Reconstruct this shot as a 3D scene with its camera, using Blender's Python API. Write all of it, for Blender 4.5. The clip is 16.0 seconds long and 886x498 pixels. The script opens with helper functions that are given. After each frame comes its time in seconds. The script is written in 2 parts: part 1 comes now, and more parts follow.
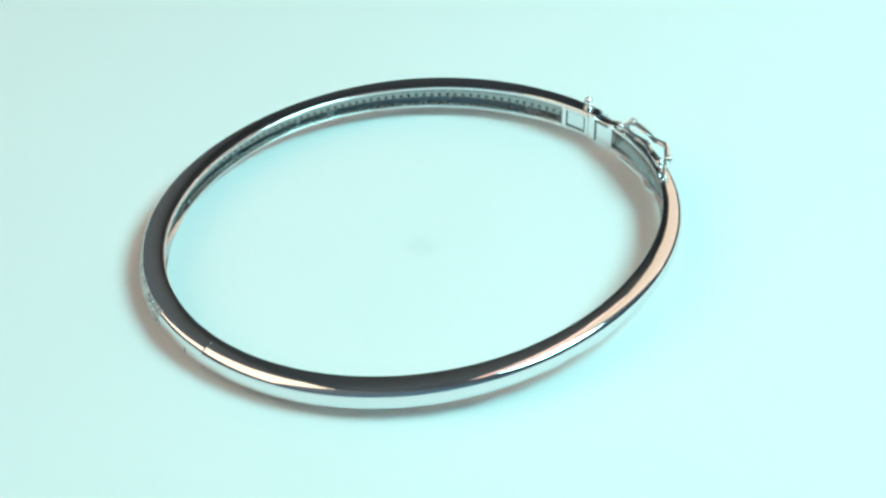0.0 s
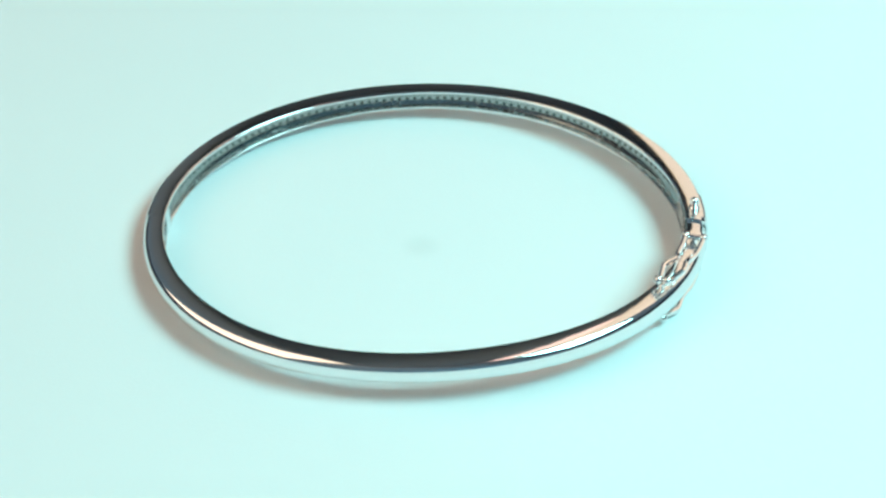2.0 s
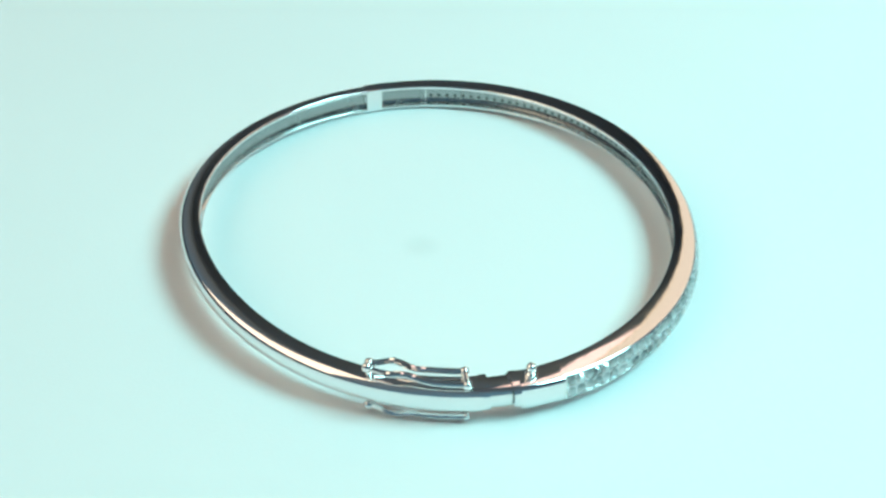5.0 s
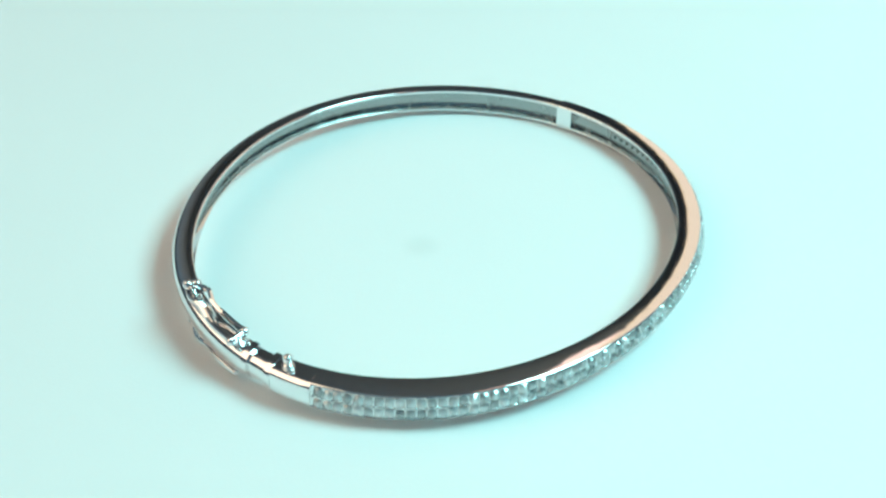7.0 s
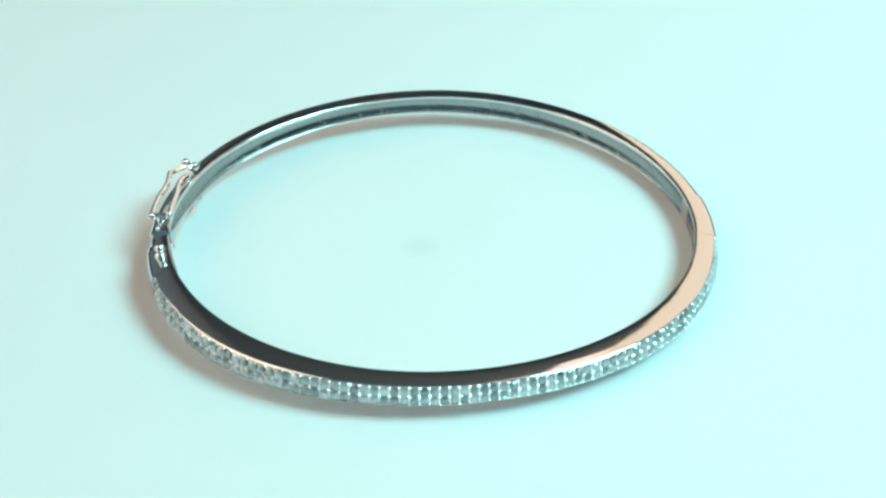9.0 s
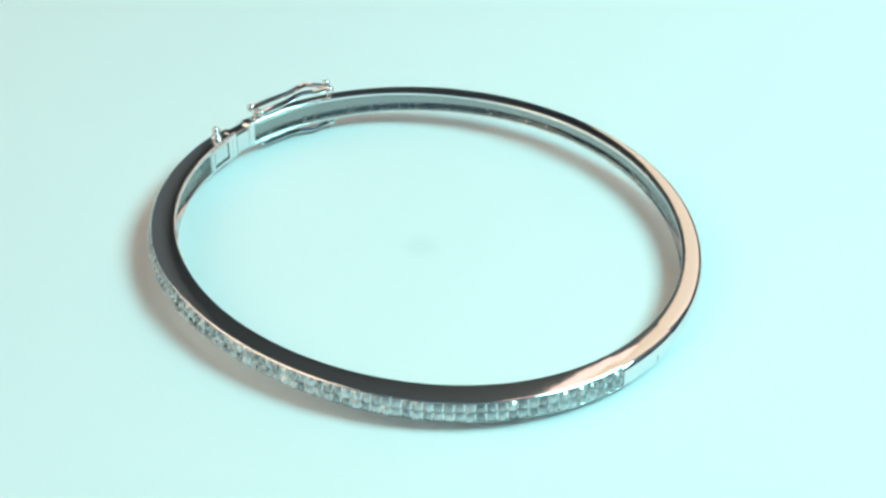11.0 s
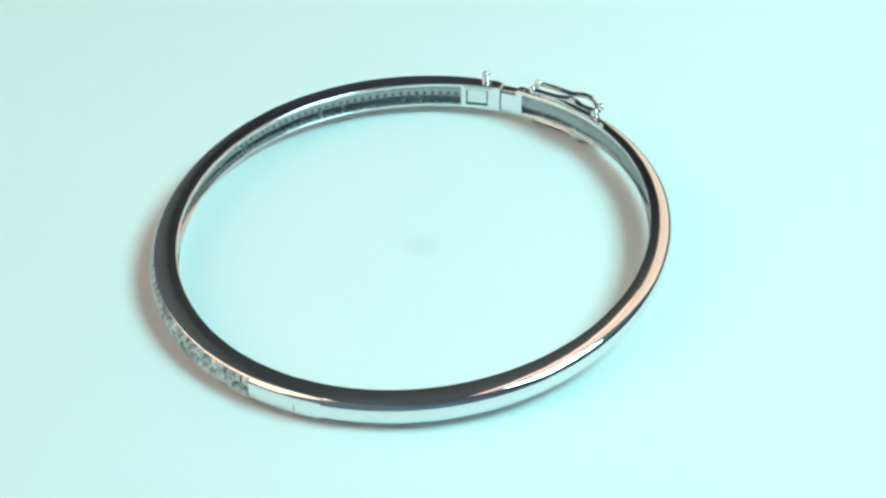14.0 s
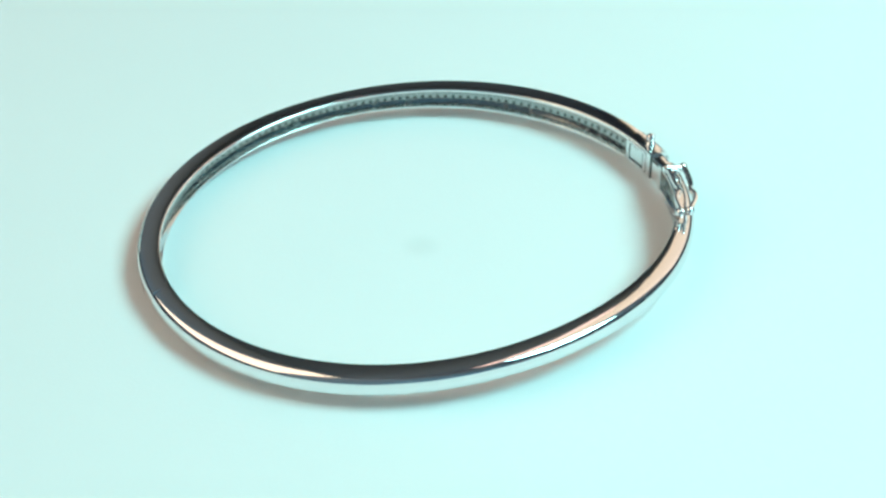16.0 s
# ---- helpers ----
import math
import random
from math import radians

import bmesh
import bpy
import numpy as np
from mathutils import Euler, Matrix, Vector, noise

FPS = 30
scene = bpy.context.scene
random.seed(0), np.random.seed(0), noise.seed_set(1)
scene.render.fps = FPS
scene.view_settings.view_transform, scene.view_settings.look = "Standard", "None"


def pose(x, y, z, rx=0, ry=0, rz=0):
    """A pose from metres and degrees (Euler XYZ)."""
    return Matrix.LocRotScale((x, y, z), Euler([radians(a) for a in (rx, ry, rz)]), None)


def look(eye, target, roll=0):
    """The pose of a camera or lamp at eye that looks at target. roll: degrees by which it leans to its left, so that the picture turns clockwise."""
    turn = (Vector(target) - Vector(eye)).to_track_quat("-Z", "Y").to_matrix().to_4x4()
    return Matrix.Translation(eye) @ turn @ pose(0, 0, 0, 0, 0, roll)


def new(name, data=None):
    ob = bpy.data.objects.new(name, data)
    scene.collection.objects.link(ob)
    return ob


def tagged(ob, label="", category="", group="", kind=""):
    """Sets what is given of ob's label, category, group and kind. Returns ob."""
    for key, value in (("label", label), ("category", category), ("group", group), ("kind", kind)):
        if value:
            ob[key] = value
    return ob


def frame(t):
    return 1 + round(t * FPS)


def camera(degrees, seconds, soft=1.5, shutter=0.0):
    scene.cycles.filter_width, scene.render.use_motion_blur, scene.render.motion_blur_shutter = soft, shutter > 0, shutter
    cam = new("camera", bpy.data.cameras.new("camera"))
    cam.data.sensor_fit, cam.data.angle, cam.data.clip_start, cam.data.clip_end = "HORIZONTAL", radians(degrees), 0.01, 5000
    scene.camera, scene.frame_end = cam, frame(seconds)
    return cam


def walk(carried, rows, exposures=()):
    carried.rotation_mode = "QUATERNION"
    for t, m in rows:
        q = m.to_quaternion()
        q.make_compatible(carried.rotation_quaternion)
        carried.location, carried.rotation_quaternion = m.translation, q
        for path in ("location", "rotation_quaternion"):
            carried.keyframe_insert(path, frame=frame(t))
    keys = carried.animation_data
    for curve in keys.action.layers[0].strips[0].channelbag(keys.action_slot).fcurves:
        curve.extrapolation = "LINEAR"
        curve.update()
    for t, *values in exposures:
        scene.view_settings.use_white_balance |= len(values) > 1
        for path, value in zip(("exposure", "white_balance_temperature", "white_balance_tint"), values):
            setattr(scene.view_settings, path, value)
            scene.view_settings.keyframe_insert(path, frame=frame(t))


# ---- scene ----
# A silver hinged bangle turns slowly on a pale surface; the camera stands still.
EYE = Vector((0.0, -0.16437, 0.11817))
AIM = EYE + Vector((0.00865, 0.81087, -0.58516)) * 0.2
cam = camera(28.39, 16.0, soft=2.7)
walk(cam, [(0.0, look(EYE, AIM, -0.173)), (16.0, look(EYE, AIM, -0.173))], [(0.0, 0.0), (16.0, 0.0)])

# turn of the bangle about the upright axis through the origin
TURN_START, TURN_PERIOD = 49.18, 15.128

# ---- light ----
world = bpy.data.worlds.new("world")
scene.world = world
world.use_nodes = True
sky = world.node_tree.nodes.new("ShaderNodeTexSky")
sky.sky_type, sky.sun_disc = "NISHITA", False
sky.sun_elevation, sky.sun_rotation = radians(45), radians(80)
world.node_tree.links.new(sky.outputs[0], world.node_tree.nodes["Background"].inputs[0])
world.node_tree.nodes["Background"].inputs[1].default_value = 0.05


def unseen_light(name, eye, target, width, height, power, colour):
    data = bpy.data.lights.new(name, "AREA")
    data.shape, data.size, data.size_y = "RECTANGLE", width, height
    data.energy, data.color = power, colour
    lamp = new(name, data)
    lamp.matrix_world = look(eye, target)
    return lamp


# unseen box added around the board: half width, near and far ends, height
XW, YN, YF, ZC = 0.50, -0.45, 2.60, 1.60
LOW = 0.20  # top of the dark lower panels
# openings in the side walls: middle y, middle z, width, height
WARM = (1.14, 0.895, 1.80, 1.38)
LEFT = (-0.08, 0.82, 0.68, 1.20)
# opening in the ceiling: middle x, middle y, width along x and y
ROOF = (0.425, 0.60, 0.145, 2.00)
unseen_light("soft_lamp", (0.275, -0.07, 0.37), (0, 0.0, 0), 0.205, 0.18, 2.34, (0.40, 0.98, 1.0))
# unseen warm panels added for the bright beige areas that the silver mirrors
unseen_light("unseen_light", (XW - 0.004, WARM[0], WARM[1]), (0, WARM[0], WARM[1]), WARM[2], WARM[3], 7.0, (1.0, 0.77, 0.47))
unseen_light("unseen_light", (-XW + 0.004, LEFT[0], LEFT[1]), (0, LEFT[0], LEFT[1]), LEFT[2], LEFT[3], 4.5, (1.0, 0.82, 0.58))
# overhead panel added for warm fill and the tan streak on the rim
unseen_light("unseen_light", (ROOF[0], ROOF[1], ZC - 0.004), (ROOF[0], ROOF[1] + 0.00001, 0), ROOF[2], ROOF[3], 1.3, (1.0, 0.68, 0.52))


# ---- materials ----
def material(name, colour, rough, metal=0.0):
    m = bpy.data.materials.new(name)
    m.use_nodes = True
    b = m.node_tree.nodes["Principled BSDF"]
    b.inputs["Base Color"].default_value = (*colour, 1)
    b.inputs["Roughness"].default_value = rough
    b.inputs["Metallic"].default_value = metal
    return m, m.node_tree.nodes, m.node_tree.links, b


def grain(nodes, links, scale, detail=4.0):
    """A noise in object space, in metres."""
    co = nodes.new("ShaderNodeTexCoord")
    n = nodes.new("ShaderNodeTexNoise")
    n.inputs["Scale"].default_value = scale
    n.inputs["Detail"].default_value = detail
    links.new(co.outputs["Object"], n.inputs["Vector"])
    return n


def spread(nodes, links, source, low, high):
    """Maps a noise onto the range low..high."""
    r = nodes.new("ShaderNodeMapRange")
    r.inputs["From Min"].default_value, r.inputs["From Max"].default_value = 0.3, 0.7
    r.inputs["To Min"].default_value, r.inputs["To Max"].default_value = low, high
    links.new(source.outputs["Fac"], r.inputs["Value"])
    return r


def relief(nodes, links, b, source, strength, distance):
    k = nodes.new("ShaderNodeBump")
    k.inputs["Strength"].default_value, k.inputs["Distance"].default_value = strength, distance
    links.new(source.outputs["Fac"], k.inputs["Height"])
    links.new(k.outputs[0], b.inputs["Normal"])


def tint(nodes, links, b, source, one, two):
    ramp = nodes.new("ShaderNodeValToRGB")
    ramp.color_ramp.elements[0].position, ramp.color_ramp.elements[1].position = 0.3, 0.7
    ramp.color_ramp.elements[0].color, ramp.color_ramp.elements[1].color = (*one, 1), (*two, 1)
    links.new(source.outputs["Fac"], ramp.inputs[0])
    links.new(ramp.outputs[0], b.inputs["Base Color"])
    return ramp


def silver_material(name, colour, low, high):
    m, nodes, links, b = material(name, colour, 0.08, 1.0)
    fine = grain(nodes, links, 900.0)
    links.new(spread(nodes, links, fine, low, high).outputs[0], b.inputs["Roughness"])
    broad = grain(nodes, links, 160.0, 2.0)
    relief(nodes, links, b, broad, 0.10, 0.0004)
    return m


SILVER = silver_material("polished_silver", (0.86, 0.85, 0.85), 0.04, 0.10)
SATIN = silver_material("worn_silver", (0.80, 0.82, 0.82), 0.16, 0.28)
# dark silver that stands for the shade in gaps, slots and drilled seats
SHADE = silver_material("gap_shade_silver", (0.13, 0.15, 0.15), 0.3, 0.45)
HOLLOW = silver_material("dark_inner_silver", (0.37, 0.38, 0.375), 0.16, 0.30)


def stone_material():
    m, nodes, links, b = material("clear_stone", (0.93, 0.97, 0.97), 0.02)
    b.inputs["IOR"].default_value = 2.15
    b.inputs["Transmission Weight"].default_value = 0.45
    b.inputs["Metallic"].default_value = 0.35
    # uneven sparkle put into the colour: each stone gets its own grey
    info = nodes.new("ShaderNodeObjectInfo")
    ramp = nodes.new("ShaderNodeValToRGB")
    ramp.color_ramp.elements[0].color, ramp.color_ramp.elements[1].color = (0.38, 0.41, 0.42, 1), (0.98, 0.99, 0.99, 1)
    links.new(info.outputs["Random"], ramp.inputs[0])
    links.new(ramp.outputs[0], b.inputs["Base Color"])
    return m


STONE = stone_material()


def table_material():
    m, nodes, links, b = material("pale_board", (0.83, 0.83, 0.83), 0.55)
    broad = grain(nodes, links, 9.0, 3.0)
    tint(nodes, links, b, broad, (0.815, 0.815, 0.82), (0.84, 0.835, 0.84))
    # a faint round smudge where the turning axis meets the board
    co = nodes.new("ShaderNodeTexCoord")
    far = nodes.new("ShaderNodeVectorMath")
    far.operation = "LENGTH"
    shift = nodes.new("ShaderNodeVectorMath")
    shift.inputs[1].default_value = (0.0008, 0.0, 0.0)
    links.new(co.outputs["Object"], shift.inputs[0])
    links.new(shift.outputs[0], far.inputs[0])
    fade = nodes.new("ShaderNodeMapRange")
    fade.interpolation_type = "SMOOTHSTEP"
    fade.inputs["From Min"].default_value, fade.inputs["From Max"].default_value = 0.0004, 0.0030
    fade.inputs["To Min"].default_value, fade.inputs["To Max"].default_value = 0.36, 0.0
    links.new(far.outputs["Value"], fade.inputs["Value"])
    smudge = nodes.new("ShaderNodeMix")
    smudge.data_type = "RGBA"
    links.new(fade.outputs[0], smudge.inputs[0])
    links.new(nodes["Color Ramp"].outputs[0], smudge.inputs[6])
    smudge.inputs[7].default_value = (0.69, 0.70, 0.69, 1)
    links.new(smudge.outputs[2], b.inputs["Base Color"])
    fine = grain(nodes, links, 2500.0)
    relief(nodes, links, b, fine, 0.08, 0.0002)
    b.inputs["Specular IOR Level"].default_value = 0.25
    return m


TABLE = table_material()


def wall_material(name, one, two, rough):
    m, nodes, links, b = material(name, one, rough)
    tint(nodes, links, b, grain(nodes, links, 14.0), one, two)
    relief(nodes, links, b, grain(nodes, links, 300.0), 0.2, 0.001)
    return m


DARK = wall_material("dark_cloth", (0.150, 0.212, 0.295), (0.170, 0.237, 0.325), 0.95)
NAVY = wall_material("navy_cloth", (0.02, 0.025, 0.05), (0.03, 0.035, 0.06), 0.95)


# ---- building helpers ----
def part(name, bm, mat, parent=None, label=""):
    """Links a bmesh as one mesh object under a thing or a part."""
    bmesh.ops.recalc_face_normals(bm, faces=bm.faces)
    for e in bm.edges:
        if len(e.link_faces) == 2:
            e.smooth = e.calc_face_angle(0) < radians(38)
    for f in bm.faces:
        f.smooth = True
    me = bpy.data.meshes.new(name)
    bm.to_mesh(me)
    bm.free()
    me.materials.append(mat)
    ob = new(name, me)
    ob.parent = parent
    return tagged(ob, label) if label else ob


def box(bm, lo, hi):
    vs = bmesh.ops.create_cube(bm, size=1.0)["verts"]
    lo, hi = Vector(lo), Vector(hi)
    for v in vs:
        v.co = Vector([(a + b) / 2 + c * (b - a) for a, b, c in zip(lo, hi, v.co)])
    return vs


def structure(name, pieces, mat, label, category):
    bm = bmesh.new()
    for lo, hi in pieces:
        box(bm, lo, hi)
    return tagged(part(name, bm, mat), label, category, kind="structure")


# ---- the large structure ----
structure("table_surface", [((-XW - 0.03, YN - 0.03, -0.02), (XW + 0.03, YF + 0.03, 0.0))], TABLE,
          "smooth pale cyan-white tabletop under the bangle", "table top")


def side_wall(name, x0, x1, holes, label):
    """A side wall with openings, in order of y, that go through it."""
    pieces, y = [], YN
    for hy, hz, w, h in holes:
        pieces.append(((x0, y, LOW), (x1, hy - w / 2, ZC)))
        pieces.append(((x0, hy - w / 2, LOW), (x1, hy + w / 2, hz - h / 2)))
        pieces.append(((x0, hy - w / 2, hz + h / 2), (x1, hy + w / 2, ZC)))
        y = hy + w / 2
    pieces.append(((x0, y, LOW), (x1, YF, ZC)))
    return structure(name, pieces, DARK, label, "wall")


# unseen walls and ceiling, added as the dark surroundings that the silver mirrors
side_wall("wall_east", XW, XW + 0.02, (WARM,), "unseen dark grey side wall with an opening for an added light panel")
side_wall("wall_west", -XW - 0.02, -XW, (LEFT,), "unseen dark grey side wall with a wide opening for an added light panel")
structure("wall_north", [((-XW, YF, 0.0), (XW, YF + 0.02, ZC))], DARK, "unseen plain dark grey far wall", "wall")
structure("wall_south", [((-XW, YN - 0.02, 0.0), (XW, YN, ZC))], DARK, "unseen plain dark grey near wall", "wall")
x0, x1, y0, y1 = ROOF[0] - ROOF[2] / 2, ROOF[0] + ROOF[2] / 2, ROOF[1] - ROOF[3] / 2, ROOF[1] + ROOF[3] / 2
structure("ceiling", [((-XW - 0.02, YN - 0.02, ZC), (x0, YF + 0.02, ZC + 0.02)), ((x1, YN - 0.02, ZC), (XW + 0.02, YF + 0.02, ZC + 0.02)),
                      ((x0, YN - 0.02, ZC), (x1, y0, ZC + 0.02)), ((x0, y1, ZC), (x1, YF + 0.02, ZC + 0.02))], DARK,
          "unseen plain dark grey ceiling with an opening for an added light panel", "ceiling")
# unseen low panels added to give the dark navy line in the reflections
structure("trim", [((XW, YN, 0.0), (XW + 0.02, YF, LOW))], NAVY, "unseen dark navy lower panel for the reflections", "wall panel")
structure("trim", [((-XW - 0.02, YN, 0.0), (-XW, YF, LOW))], NAVY, "unseen dark navy lower panel for the reflections", "wall panel")

# ---- the bangle ----
MM = 0.001


def r_in(p):
    """Radius of the inner edge at the angle p, in mm: an oval off the axis."""
    return (28.084 - 0.457 * math.cos(p) + 1.225 * math.sin(p) + 1.603 * math.cos(2 * p) - 0.255 * math.sin(2 * p)
            + 0.078 * math.cos(3 * p) - 0.003 * math.sin(3 * p) + 0.019 * math.cos(4 * p) - 0.115 * math.sin(4 * p))


def z_top(p):
    """Height of the upper edge: the clasp side is propped up by its catches."""
    return (4.292 + 0.554 * math.cos(p) - 0.351 * math.sin(p) - 0.255 * math.cos(2 * p) + 0.063 * math.sin(2 * p))


def tall(p):
    return 2.98 + 0.12 * math.cos(p) + 0.40 * math.cos(2 * p)


def thick(p):
    return (2.664 + 0.076 * math.cos(p) + 0.319 * math.sin(p) - 0.036 * math.cos(2 * p) + 0.061 * math.sin(2 * p)
            + 0.070 * math.cos(3 * p) + 0.177 * math.sin(3 * p) - 0.083 * math.cos(4 * p) + 0.150 * math.sin(4 * p))


def rim_slope(p):
    """How much the upper face leans outward."""
    return (0.036 - 0.009 * math.cos(p) + 0.004 * math.sin(p) + 0.041 * math.cos(2 * p) - 0.005 * math.sin(2 * p))


def place(deg, u, v):
    """The point at that angle, u along the thickness (0 inside, 1 outside), v along the height (0 below, 1 above)."""
    p = radians(deg)
    r, z = r_in(p) + u * thick(p), z_top(p) - (1 - v) * tall(p)
    z -= rim_slope(p) * u * thick(p) * max(0.0, 2 * v - 1)
    return Vector((r * math.cos(p), r * math.sin(p), z)) * MM


def rounded(points, radius, steps=4):
    """A closed outline with its corners rounded; points are (u, v, rounding factor)."""
    out = []
    n = len(points)
    for i, (u, v, k) in enumerate(points):
        a, b, c = Vector(points[i - 1][:2]), Vector((u, v)), Vector(points[(i + 1) % n][:2])
        r = radius * k
        if r == 0:
            out.append((u, v))
            continue
        p0 = b + (a - b).normalized() * min(r, (a - b).length * 0.49)
        p1 = b + (c - b).normalized() * min(r, (c - b).length * 0.49)
        for s in range(steps + 1):
            t = s / steps
            q = p0 * (1 - t) ** 2 + b * 2 * t * (1 - t) + p1 * t * t
            out.append((q.x, q.y))
    return out


def sweep(bm, start, end, outline, step=1.0):
    """A bar along the oval from start to end degrees, closed at both ends."""
    count = max(2, round(abs(end - start) / step))
    rings = []
    for i in range(count + 1):
        d = start + (end - start) * i / count
        rings.append([bm.verts.new(place(d, u, v)) for u, v in outline])
    n = len(outline)
    for a, b in zip(rings, rings[1:]):
        for i in range(n):
            bm.faces.new((a[i], a[(i + 1) % n], b[(i + 1) % n], b[i]))
    bm.faces.new(rings[0])
    bm.faces.new(rings[-1])


# sections: inside lips with a hollow between, and the outer face
INSIDE = [(0.0, 0.03, 0.5), (0.0, 0.13, 0.3), (0.38, 0.16, 0.6), (0.38, 0.83, 0.6), (0.0, 0.86, 0.25)]
# the upper inner edge is rolled over
ROLL = [(0.08 - 0.08 * math.cos(a), 0.935 + 0.065 * math.sin(a), 0) for a in (math.pi / 2 * k / 6 for k in range(7))]


def crown(power):
    """The outer side as one full curve from the top down to the foot; a higher power is boxier."""
    out = []
    for k in range(25):
        a = 0.04 + 2.5 * k / 24
        v = abs(math.cos(a)) ** (2 / power) * (1 if math.cos(a) > 0 else -1)
        out.append((0.25 + 0.78 * math.sin(a) ** (2 / power), 0.50 + 0.497 * v, 0))
    return ROLL + out + [(0.45, 0.004, 1.0)]


DOME, SQUARE = crown(2.9), crown(4.2)
PLAIN = rounded(DOME + INSIDE, 0.10)
SHOULDER = rounded(SQUARE + INSIDE, 0.10)
SET = rounded(ROLL + [(0.50, 0.995, 2.5), (0.82, 0.962, 0.5), (0.865, 0.925, 0.4), (0.87, 0.90, 0.15), (0.80, 0.885, 0.15), (0.905, 0.50, 1.0), (0.915, 0.125, 0.15),
               (0.97, 0.11, 0.15), (0.92, 0.04, 0.5), (0.45, 0.0, 1.0)] + INSIDE, 0.06, 3)
SOLID = rounded(SQUARE + [(0.0, 0.0, 0.6)], 0.10)
COLLAR = rounded([(0.03, 0.93, 0.7), (0.62, 0.94, 2.0), (0.93, 0.74, 2.2), (0.94, 0.28, 2.5), (0.60, 0.08, 2.5), (0.03, 0.06, 1.0)], 0.10)
RIDGE = rounded([(-0.025, 1.03, 1.0), (0.66, 1.03, 2.2), (1.06, 0.80, 2.5), (1.06, 0.25, 2.5), (0.62, 0.01, 2.5), (-0.025, 0.01, 1.0)], 0.10)

bangle = tagged(new("bangle"), "polished silver oval hinged bangle with pave-set clear stones", "bangle")

SET_FROM, SET_TO, HINGE = 5.3, 160.0, 172.5


def bar(name, start, end, outline, mat=SILVER, parent=bangle, label="", step=1.0):
    bm = bmesh.new()
    sweep(bm, start, end, outline, step)
    return part(name, bm, mat, parent, label)


front = bar("set_band", SET_FROM, SET_TO, SET, label="silver half band set with rows of clear stones")
shoulder = bar("shoulder", SET_TO, HINGE - 1.9, SHOULDER, label="plain polished silver shoulder beside the hinge")
back = bar("plain_band", HINGE + 1.9, 349.5, PLAIN, label="plain domed polished silver half band")


def ball(bm, centre, radius, squash=1.0, seg=14):
    vs = bmesh.ops.create_uvsphere(bm, u_segments=seg, v_segments=max(6, seg // 2 + 1), radius=radius)["verts"]
    for v in vs:
        v.co = Vector((v.co.x, v.co.y, v.co.z * squash)) + Vector(centre)


def rod(bm, a, b, radius, seg=12):
    a, b = Vector(a), Vector(b)
    m = Matrix.Translation((a + b) / 2) @ (b - a).to_track_quat("Z", "Y").to_matrix().to_4x4()
    bmesh.ops.create_cone(bm, cap_ends=True, segments=seg, radius1=radius, radius2=radius, depth=(b - a).length, matrix=m)


# darker, rougher floor of the hollow inside each half
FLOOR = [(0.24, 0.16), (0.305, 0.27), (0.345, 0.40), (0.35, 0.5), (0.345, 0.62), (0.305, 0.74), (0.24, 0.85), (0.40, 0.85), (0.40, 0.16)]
bar("channel", SET_FROM, SET_TO - 0.1, FLOOR, HOLLOW, front, "darker, rougher hollow inner channel")
bar("channel", SET_TO + 0.1, HINGE - 2.0, FLOOR, HOLLOW, shoulder, "darker, rougher hollow inner channel")
bar("channel", HINGE + 2.0, 349.4, FLOOR, HOLLOW, back, "darker, rougher hollow inner channel")

# hinge: a solid block with two leaves and a pin
hinge = bar("hinge", HINGE - 1.9, HINGE + 1.9, SOLID, label="solid bright silver hinge block", step=0.4)
bm = bmesh.new()
rod(bm, place(HINGE, 0.60, 0.02), place(HINGE, 0.60, 0.94), 0.24 * MM)
part("hinge_pin", bm, SATIN, hinge)

bm = bmesh.new()
sweep(bm, HINGE - 3.25, HINGE - 3.10, [(1.01, 0.60), (1.036, 0.52), (1.03, 0.28), (0.97, 0.28), (0.95, 0.60)], 0.08)
part("seam", bm, SHADE, hinge, "short dark seam at the hinge")

# clasp box at the start of the set band, with a sunk window inside, collar, ridges
clasp = bar("clasp_box", -3.2, SET_FROM, SOLID, label="smooth silver clasp box", step=0.5)
bm = bmesh.new()
FRAME = rounded([(-0.05, 0.90, 0.5), (0.02, 0.90, 0.5), (0.02, 0.82, 0.2), (-0.05, 0.82, 0.2)], 0.05, 2)
sweep(bm, -2.4, 4.7, FRAME, 0.5)
sweep(bm, -2.4, 4.7, [(u, 1.0 - v) for u, v in FRAME], 0.5)
POST = rounded([(-0.05, 0.90, 0.5), (0.02, 0.90, 0.5), (0.02, 0.10, 0.5), (-0.05, 0.10, 0.5)], 0.05, 2)
sweep(bm, -2.4, -1.6, POST, 0.4)
sweep(bm, 4.0, 4.7, POST, 0.4)
part("window_frame", bm, SILVER, clasp)
# dark strip that stands for the shade round the sunk inset
bm = bmesh.new()
sweep(bm, -1.6, 4.0, [(-0.012, 0.82), (-0.012, 0.18), (0.05, 0.18), (0.05, 0.82)], 0.4)
part("slot", bm, SHADE, clasp, "dark strip for the shade round the inset")
bm = bmesh.new()
sweep(bm, -1.22, 3.62, [(-0.035, 0.80), (-0.035, 0.285), (0.05, 0.285), (0.05, 0.80)], 0.4)
part("inset", bm, SATIN, clasp, "satin silver inset plate")
bar("ridge", -4.6, -3.2, RIDGE, parent=clasp, step=0.25)
collar = bar("tongue_collar", -9.0, -4.6, COLLAR, label="stepped silver tongue collar", step=0.4)
bar("ridge", -10.5, -9.0, RIDGE, parent=collar, step=0.25)
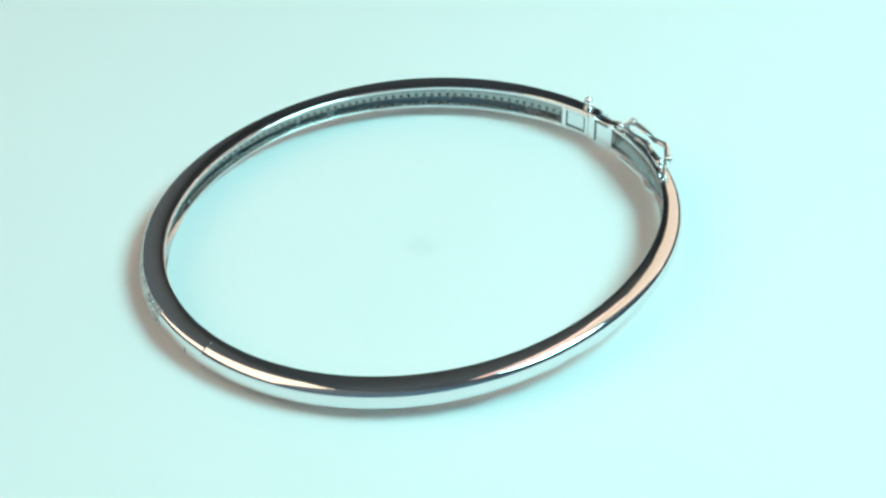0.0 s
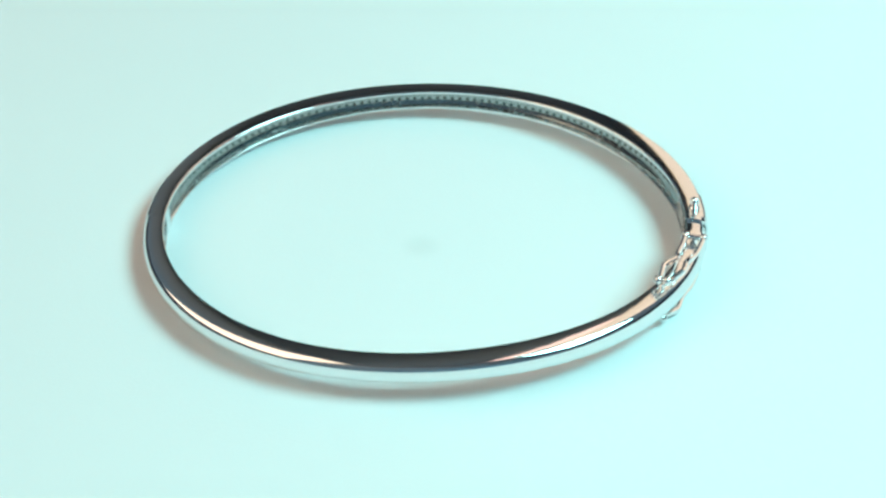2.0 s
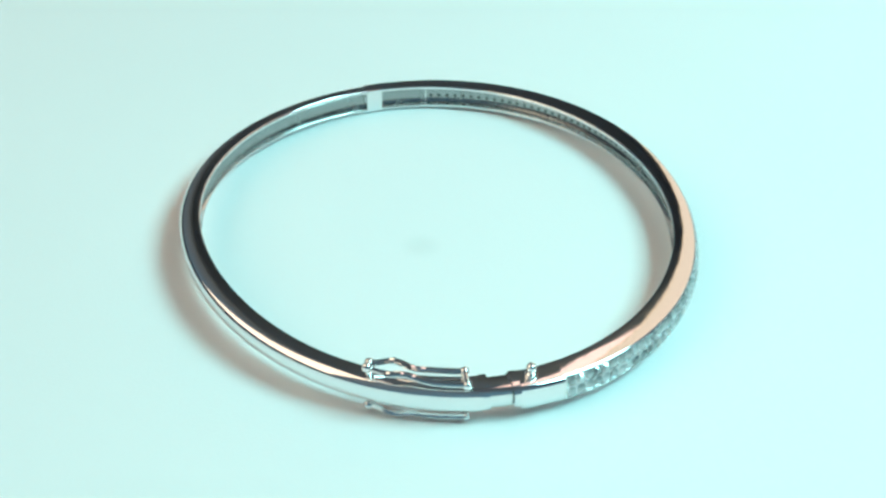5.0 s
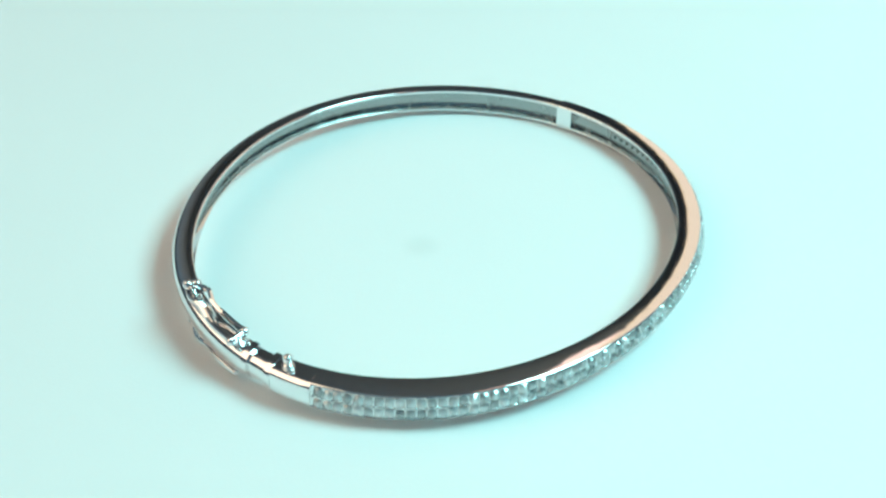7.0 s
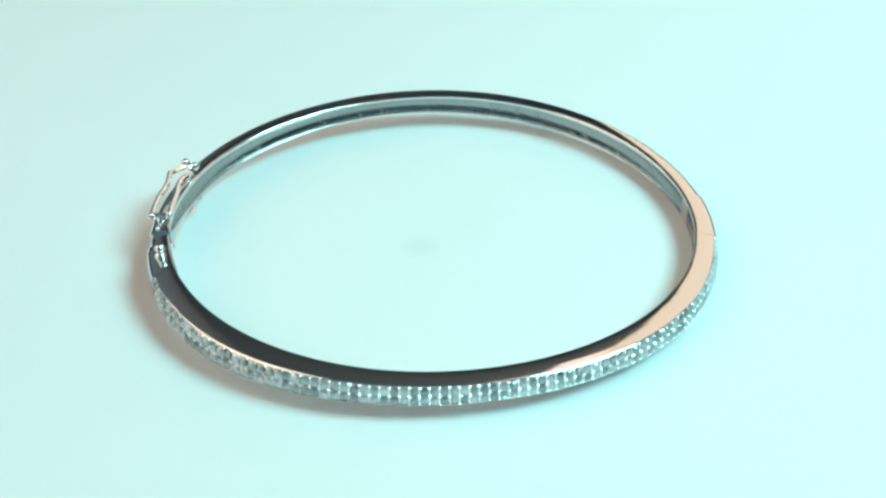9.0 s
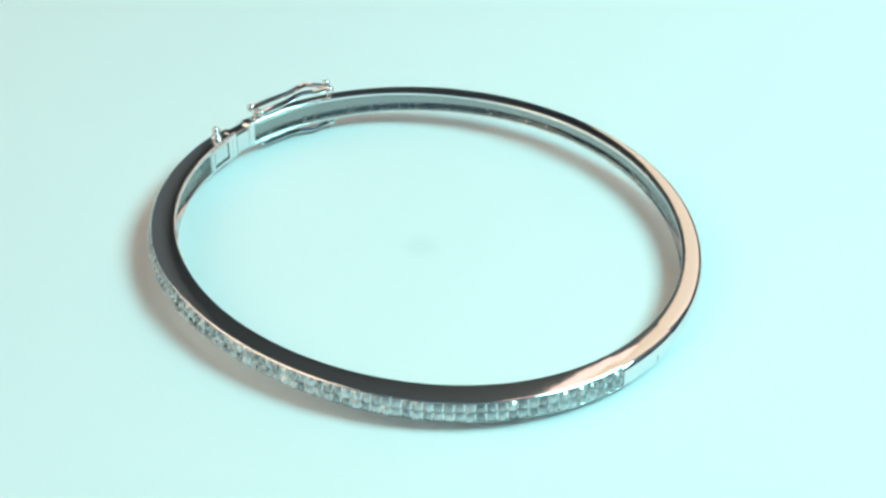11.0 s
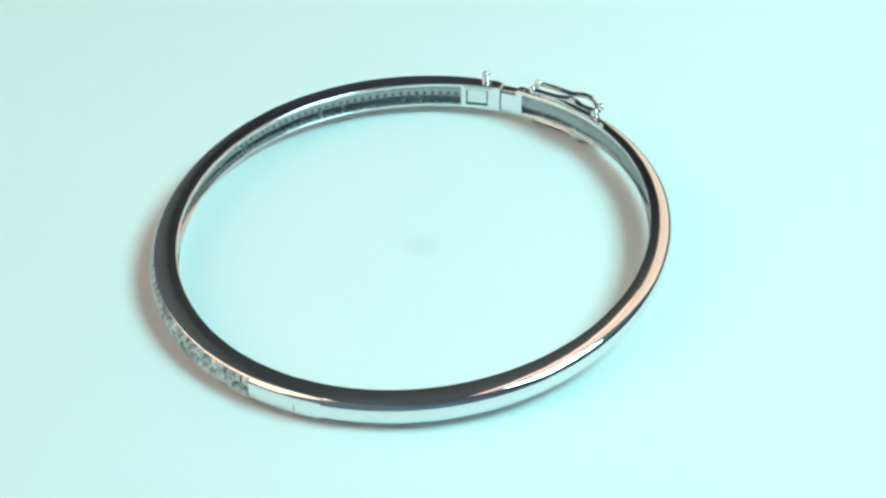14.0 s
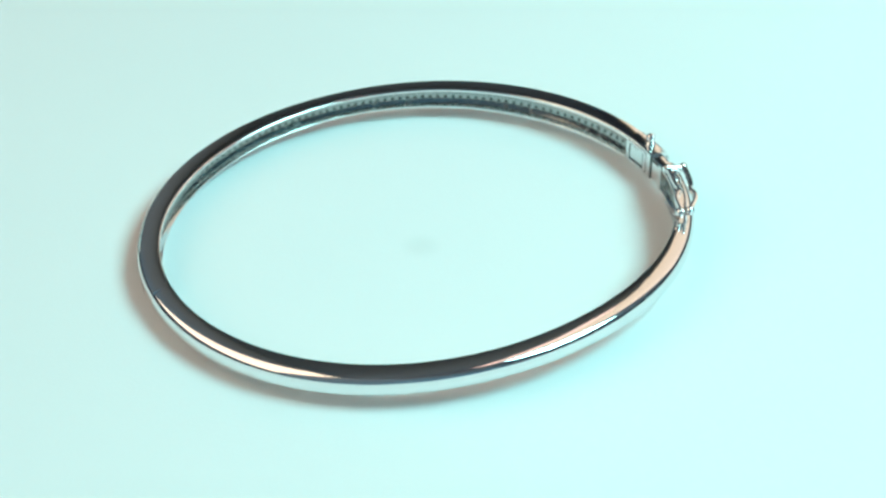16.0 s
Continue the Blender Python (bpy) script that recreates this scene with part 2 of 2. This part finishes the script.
# dark strips for the shade in the tongue slot and the gap beside the box
bm = bmesh.new()
sweep(bm, -8.7, -4.9, [(0.018, 0.885), (0.018, 0.80), (0.10, 0.80), (0.10, 0.885)], 0.4)
part("slot", bm, SHADE, collar, "dark strip for the shade in the slot over the tongue")
bm = bmesh.new()
sweep(bm, -4.85, -4.55, [(-0.012, 0.93), (-0.012, 0.06), (0.05, 0.06), (0.05, 0.93)], 0.1)
sweep(bm, -4.85, -4.55, [(0.90, 0.80), (0.955, 0.62), (0.955, 0.34), (0.85, 0.34), (0.85, 0.80)], 0.1)
part("gap", bm, SHADE, collar, "thin dark strip for the shade between tongue and box")

# knobs above and below the clasp box
for above in (1, 0):
    bm = bmesh.new()
    s = 1 if above else -1
    foot = place(-0.5, 0.45, above)
    rod(bm, foot - Vector((0, 0, 0.3 * s * MM)), foot + Vector((0, 0, (1.0 if above else 0.3) * s * MM)), 0.34 * MM)
    ball(bm, foot + Vector((0, 0, 0.12 * s * MM)), 0.66 * MM, 0.62)
    ball(bm, foot + Vector((0, 0, (1.02 if above else 0.35) * s * MM)), 0.56 * MM, 0.92)
    part("knob", bm, SILVER, bangle, "small round silver catch knob")


def wire(bm, points, radius, closed=False, seg=8):
    """A round wire through the points."""
    n = len(points)
    rings = []
    for i, p in enumerate(points):
        a = points[i - 1] if i or closed else points[0]
        b = points[(i + 1) % n] if i < n - 1 or closed else points[-1]
        q = (b - a).to_track_quat("Z", "Y")
        rings.append([bm.verts.new(p + q @ Vector((math.cos(k * math.tau / seg), math.sin(k * math.tau / seg), 0)) * radius) for k in range(seg)])
    for a, b in zip(rings, rings[1:] + ([rings[0]] if closed else [])):
        # match the nearest vertex so that the tube does not twist
        off = min(range(seg), key=lambda o: (a[0].co - b[o].co).length)
        for k in range(seg):
            bm.faces.new((a[k], a[(k + 1) % seg], b[(k + 1 + off) % seg], b[(k + off) % seg]))
    if not closed:
        bm.faces.new(rings[0])
        bm.faces.new(rings[-1])


def latch_point(deg, side, lift, above):
    p = place(deg, 0.5 + side if above else 0.46 + 0.84 * side, 1.0 if above else 0.0)
    return p + Vector((0, 0, lift * MM * (1 if above else -1)))


def latch(above):
    """A figure-of-eight safety catch lying along the band: pivot, two wavy wires, two balls at the tip."""
    grow = 1.0 if above else 0.45
    holder = bmesh.new()
    for side in (-0.42, 0.42):
        ball(holder, latch_point(-13.2, side, 0.70 * grow, above), (0.52 if above else 0.36) * MM)
    rod(holder, latch_point(-13.2, -0.42, 0.70 * grow, above), latch_point(-13.2, 0.42, 0.70 * grow, above), 0.30 * MM)
    rod(holder, latch_point(-13.2, 0, -0.2, above), latch_point(-13.2, 0, 0.55 * grow, above), 0.42 * MM)
    catch = part("safety_catch", holder, SILVER, bangle, "bent silver wire safety catch")
    for sign in (-1, 1):
        bm = bmesh.new()
        pts = []
        for i in range(29):
            t = i / 28
            deg = -13.4 - 18.3 * t
            wave = 0.42 - 0.12 * math.exp(-((t - 0.55) / 0.13) ** 2) + 0.10 * math.exp(-((t - 0.78) / 0.10) ** 2) - 0.22 * t ** 9 
            lift = (0.75 + 0.30 * t + (0.55 if sign > 0 else 0.45) * math.exp(-((t - 0.70) / 0.20) ** 2)) * grow
            pts.append(latch_point(deg, sign * wave, lift, above))
        wire(bm, pts, (0.33 if above else 0.30) * MM)
        part("wire", bm, SILVER, catch)
    for sign in (-1, 1):
        bm = bmesh.new()
        ball(bm, latch_point(-32.3, sign * 0.24, (1.30 if sign > 0 else 0.95) * grow, above), 0.55 * MM)
        part("tip_ball", bm, SILVER, catch)


latch(True)
latch(False)

# stud under the upper catch's tip
bm = bmesh.new()
rod(bm, place(-32.3, 0.5, 0.9), place(-32.3, 0.5, 1.25), 0.30 * MM)
part("stud", bm, SILVER, back)

# ---- stones: two rows on the set band ----
COLUMNS = 80
PITCH_DEG = (SET_TO - SET_FROM - 0.8) / COLUMNS


def stone_mesh():
    """A small cushion-cut stone: table, crown, girdle and pavilion, pointing along +x, 1 mm across."""
    bm = bmesh.new()
    layers = []
    for radius, height, twist in ((0.18, 0.21, 0.5), (0.49, 0.0, 0.0), (0.49, -0.04, 0.0)):
        ring = []
        for k in range(8):
            a = (k + twist) * math.tau / 8
            r = radius * (1.0 + 0.15 * abs(math.sin(2 * a)))
            ring.append(bm.verts.new((height, r * math.cos(a), r * math.sin(a))))
        layers.append(ring)
    tip = bm.verts.new((-0.42, 0, 0))
    bm.faces.new(layers[0])
    t, g, l = layers
    for k in range(8):
        n = (k + 1) % 8
        bm.faces.new((t[k], g[k], g[n]))
        bm.faces.new((t[k], g[n], t[n]))
        bm.faces.new((g[k], l[k], l[n], g[n]))
        bm.faces.new((l[k], tip, l[n]))
    bmesh.ops.recalc_face_normals(bm, faces=bm.faces)
    me = bpy.data.meshes.new("stone")
    bm.to_mesh(me)
    bm.free()
    me.materials.append(STONE)
    return me


def outward(deg):
    a, b = place(deg - 0.5, 0.9, 0.5), place(deg + 0.5, 0.9, 0.5)
    along = (b - a).normalized()
    return math.degrees(math.atan2(along.y, along.x)) - 90


bm = bmesh.new()
sweep(bm, SET_FROM + 0.2, SET_TO - 0.2, [(0.825, 0.88), (0.925, 0.50), (0.935, 0.135), (0.78, 0.135), (0.78, 0.88)], 1.0)
part("stone_bed", bm, SATIN, front, "darkened bed between the stones")
random.seed(7)
STONE_MESH = stone_mesh()
for i in range(COLUMNS):
    deg = SET_FROM + 0.5 + (i + 0.5) * PITCH_DEG
    for u, v, lean in ((0.90, 0.695, -14), (0.955, 0.32, -4)):
        ob = new("stone", STONE_MESH)
        ob.parent = front
        p = radians(deg)
        gap = PITCH_DEG * math.pi / 180 * (r_in(p) + thick(p))
        size = min(gap, tall(p) * 0.36) * random.uniform(0.94, 1.0) * MM
        turn = pose(0, 0, 0, random.uniform(-6, 6), lean + random.uniform(-8, 8), outward(deg) + random.uniform(-9, 9))
        ob.matrix_basis = Matrix.Translation(place(deg, u, v)) @ turn @ Matrix.Diagonal((size, size, size * 1.14, 1))

# beads that hold the stones
bm = bmesh.new()
for i in range(COLUMNS + 1):
    deg = SET_FROM + 0.5 + i * PITCH_DEG
    for u, v, size in ((0.868, 0.865, 0.13), (0.945, 0.505, 0.16), (0.965, 0.14, 0.13)):
        m = Matrix.Translation(place(deg, u, v)) @ Matrix.Scale(size * MM, 4)
        bmesh.ops.create_icosphere(bm, subdivisions=1, radius=1.0, matrix=m)
tagged(part("bead_work", bm, SATIN, front, "tiny silver beads between the stones"), kind="stuff")

# drilled seats behind the stones, inside the hollow, their shade made of dark cones
bm = bmesh.new()
for i in range(COLUMNS):
    deg = SET_FROM + 0.5 + (i + 0.5) * PITCH_DEG
    for v in (0.76, 0.42):
        m = Matrix.Translation(place(deg, 0.36, v)) @ pose(0, 0, 0, 0, -90, outward(deg)) @ Matrix.Scale(MM, 4)
        bmesh.ops.create_cone(bm, cap_ends=True, segments=8, radius1=0.40, radius2=0.14, depth=0.30, matrix=m)
tagged(part("seat_shade", bm, SHADE, front, "dark cones for the shade in the drilled seats"), kind="stuff")


def motions():
    """The bangle turns evenly, clockwise from above."""
    rows = []
    for i in range(65):
        t = i * 0.25
        rows.append((t, pose(0, 0, 0, 0, 0, TURN_START - 360.0 * t / TURN_PERIOD)))
    walk(bangle, rows)


motions()
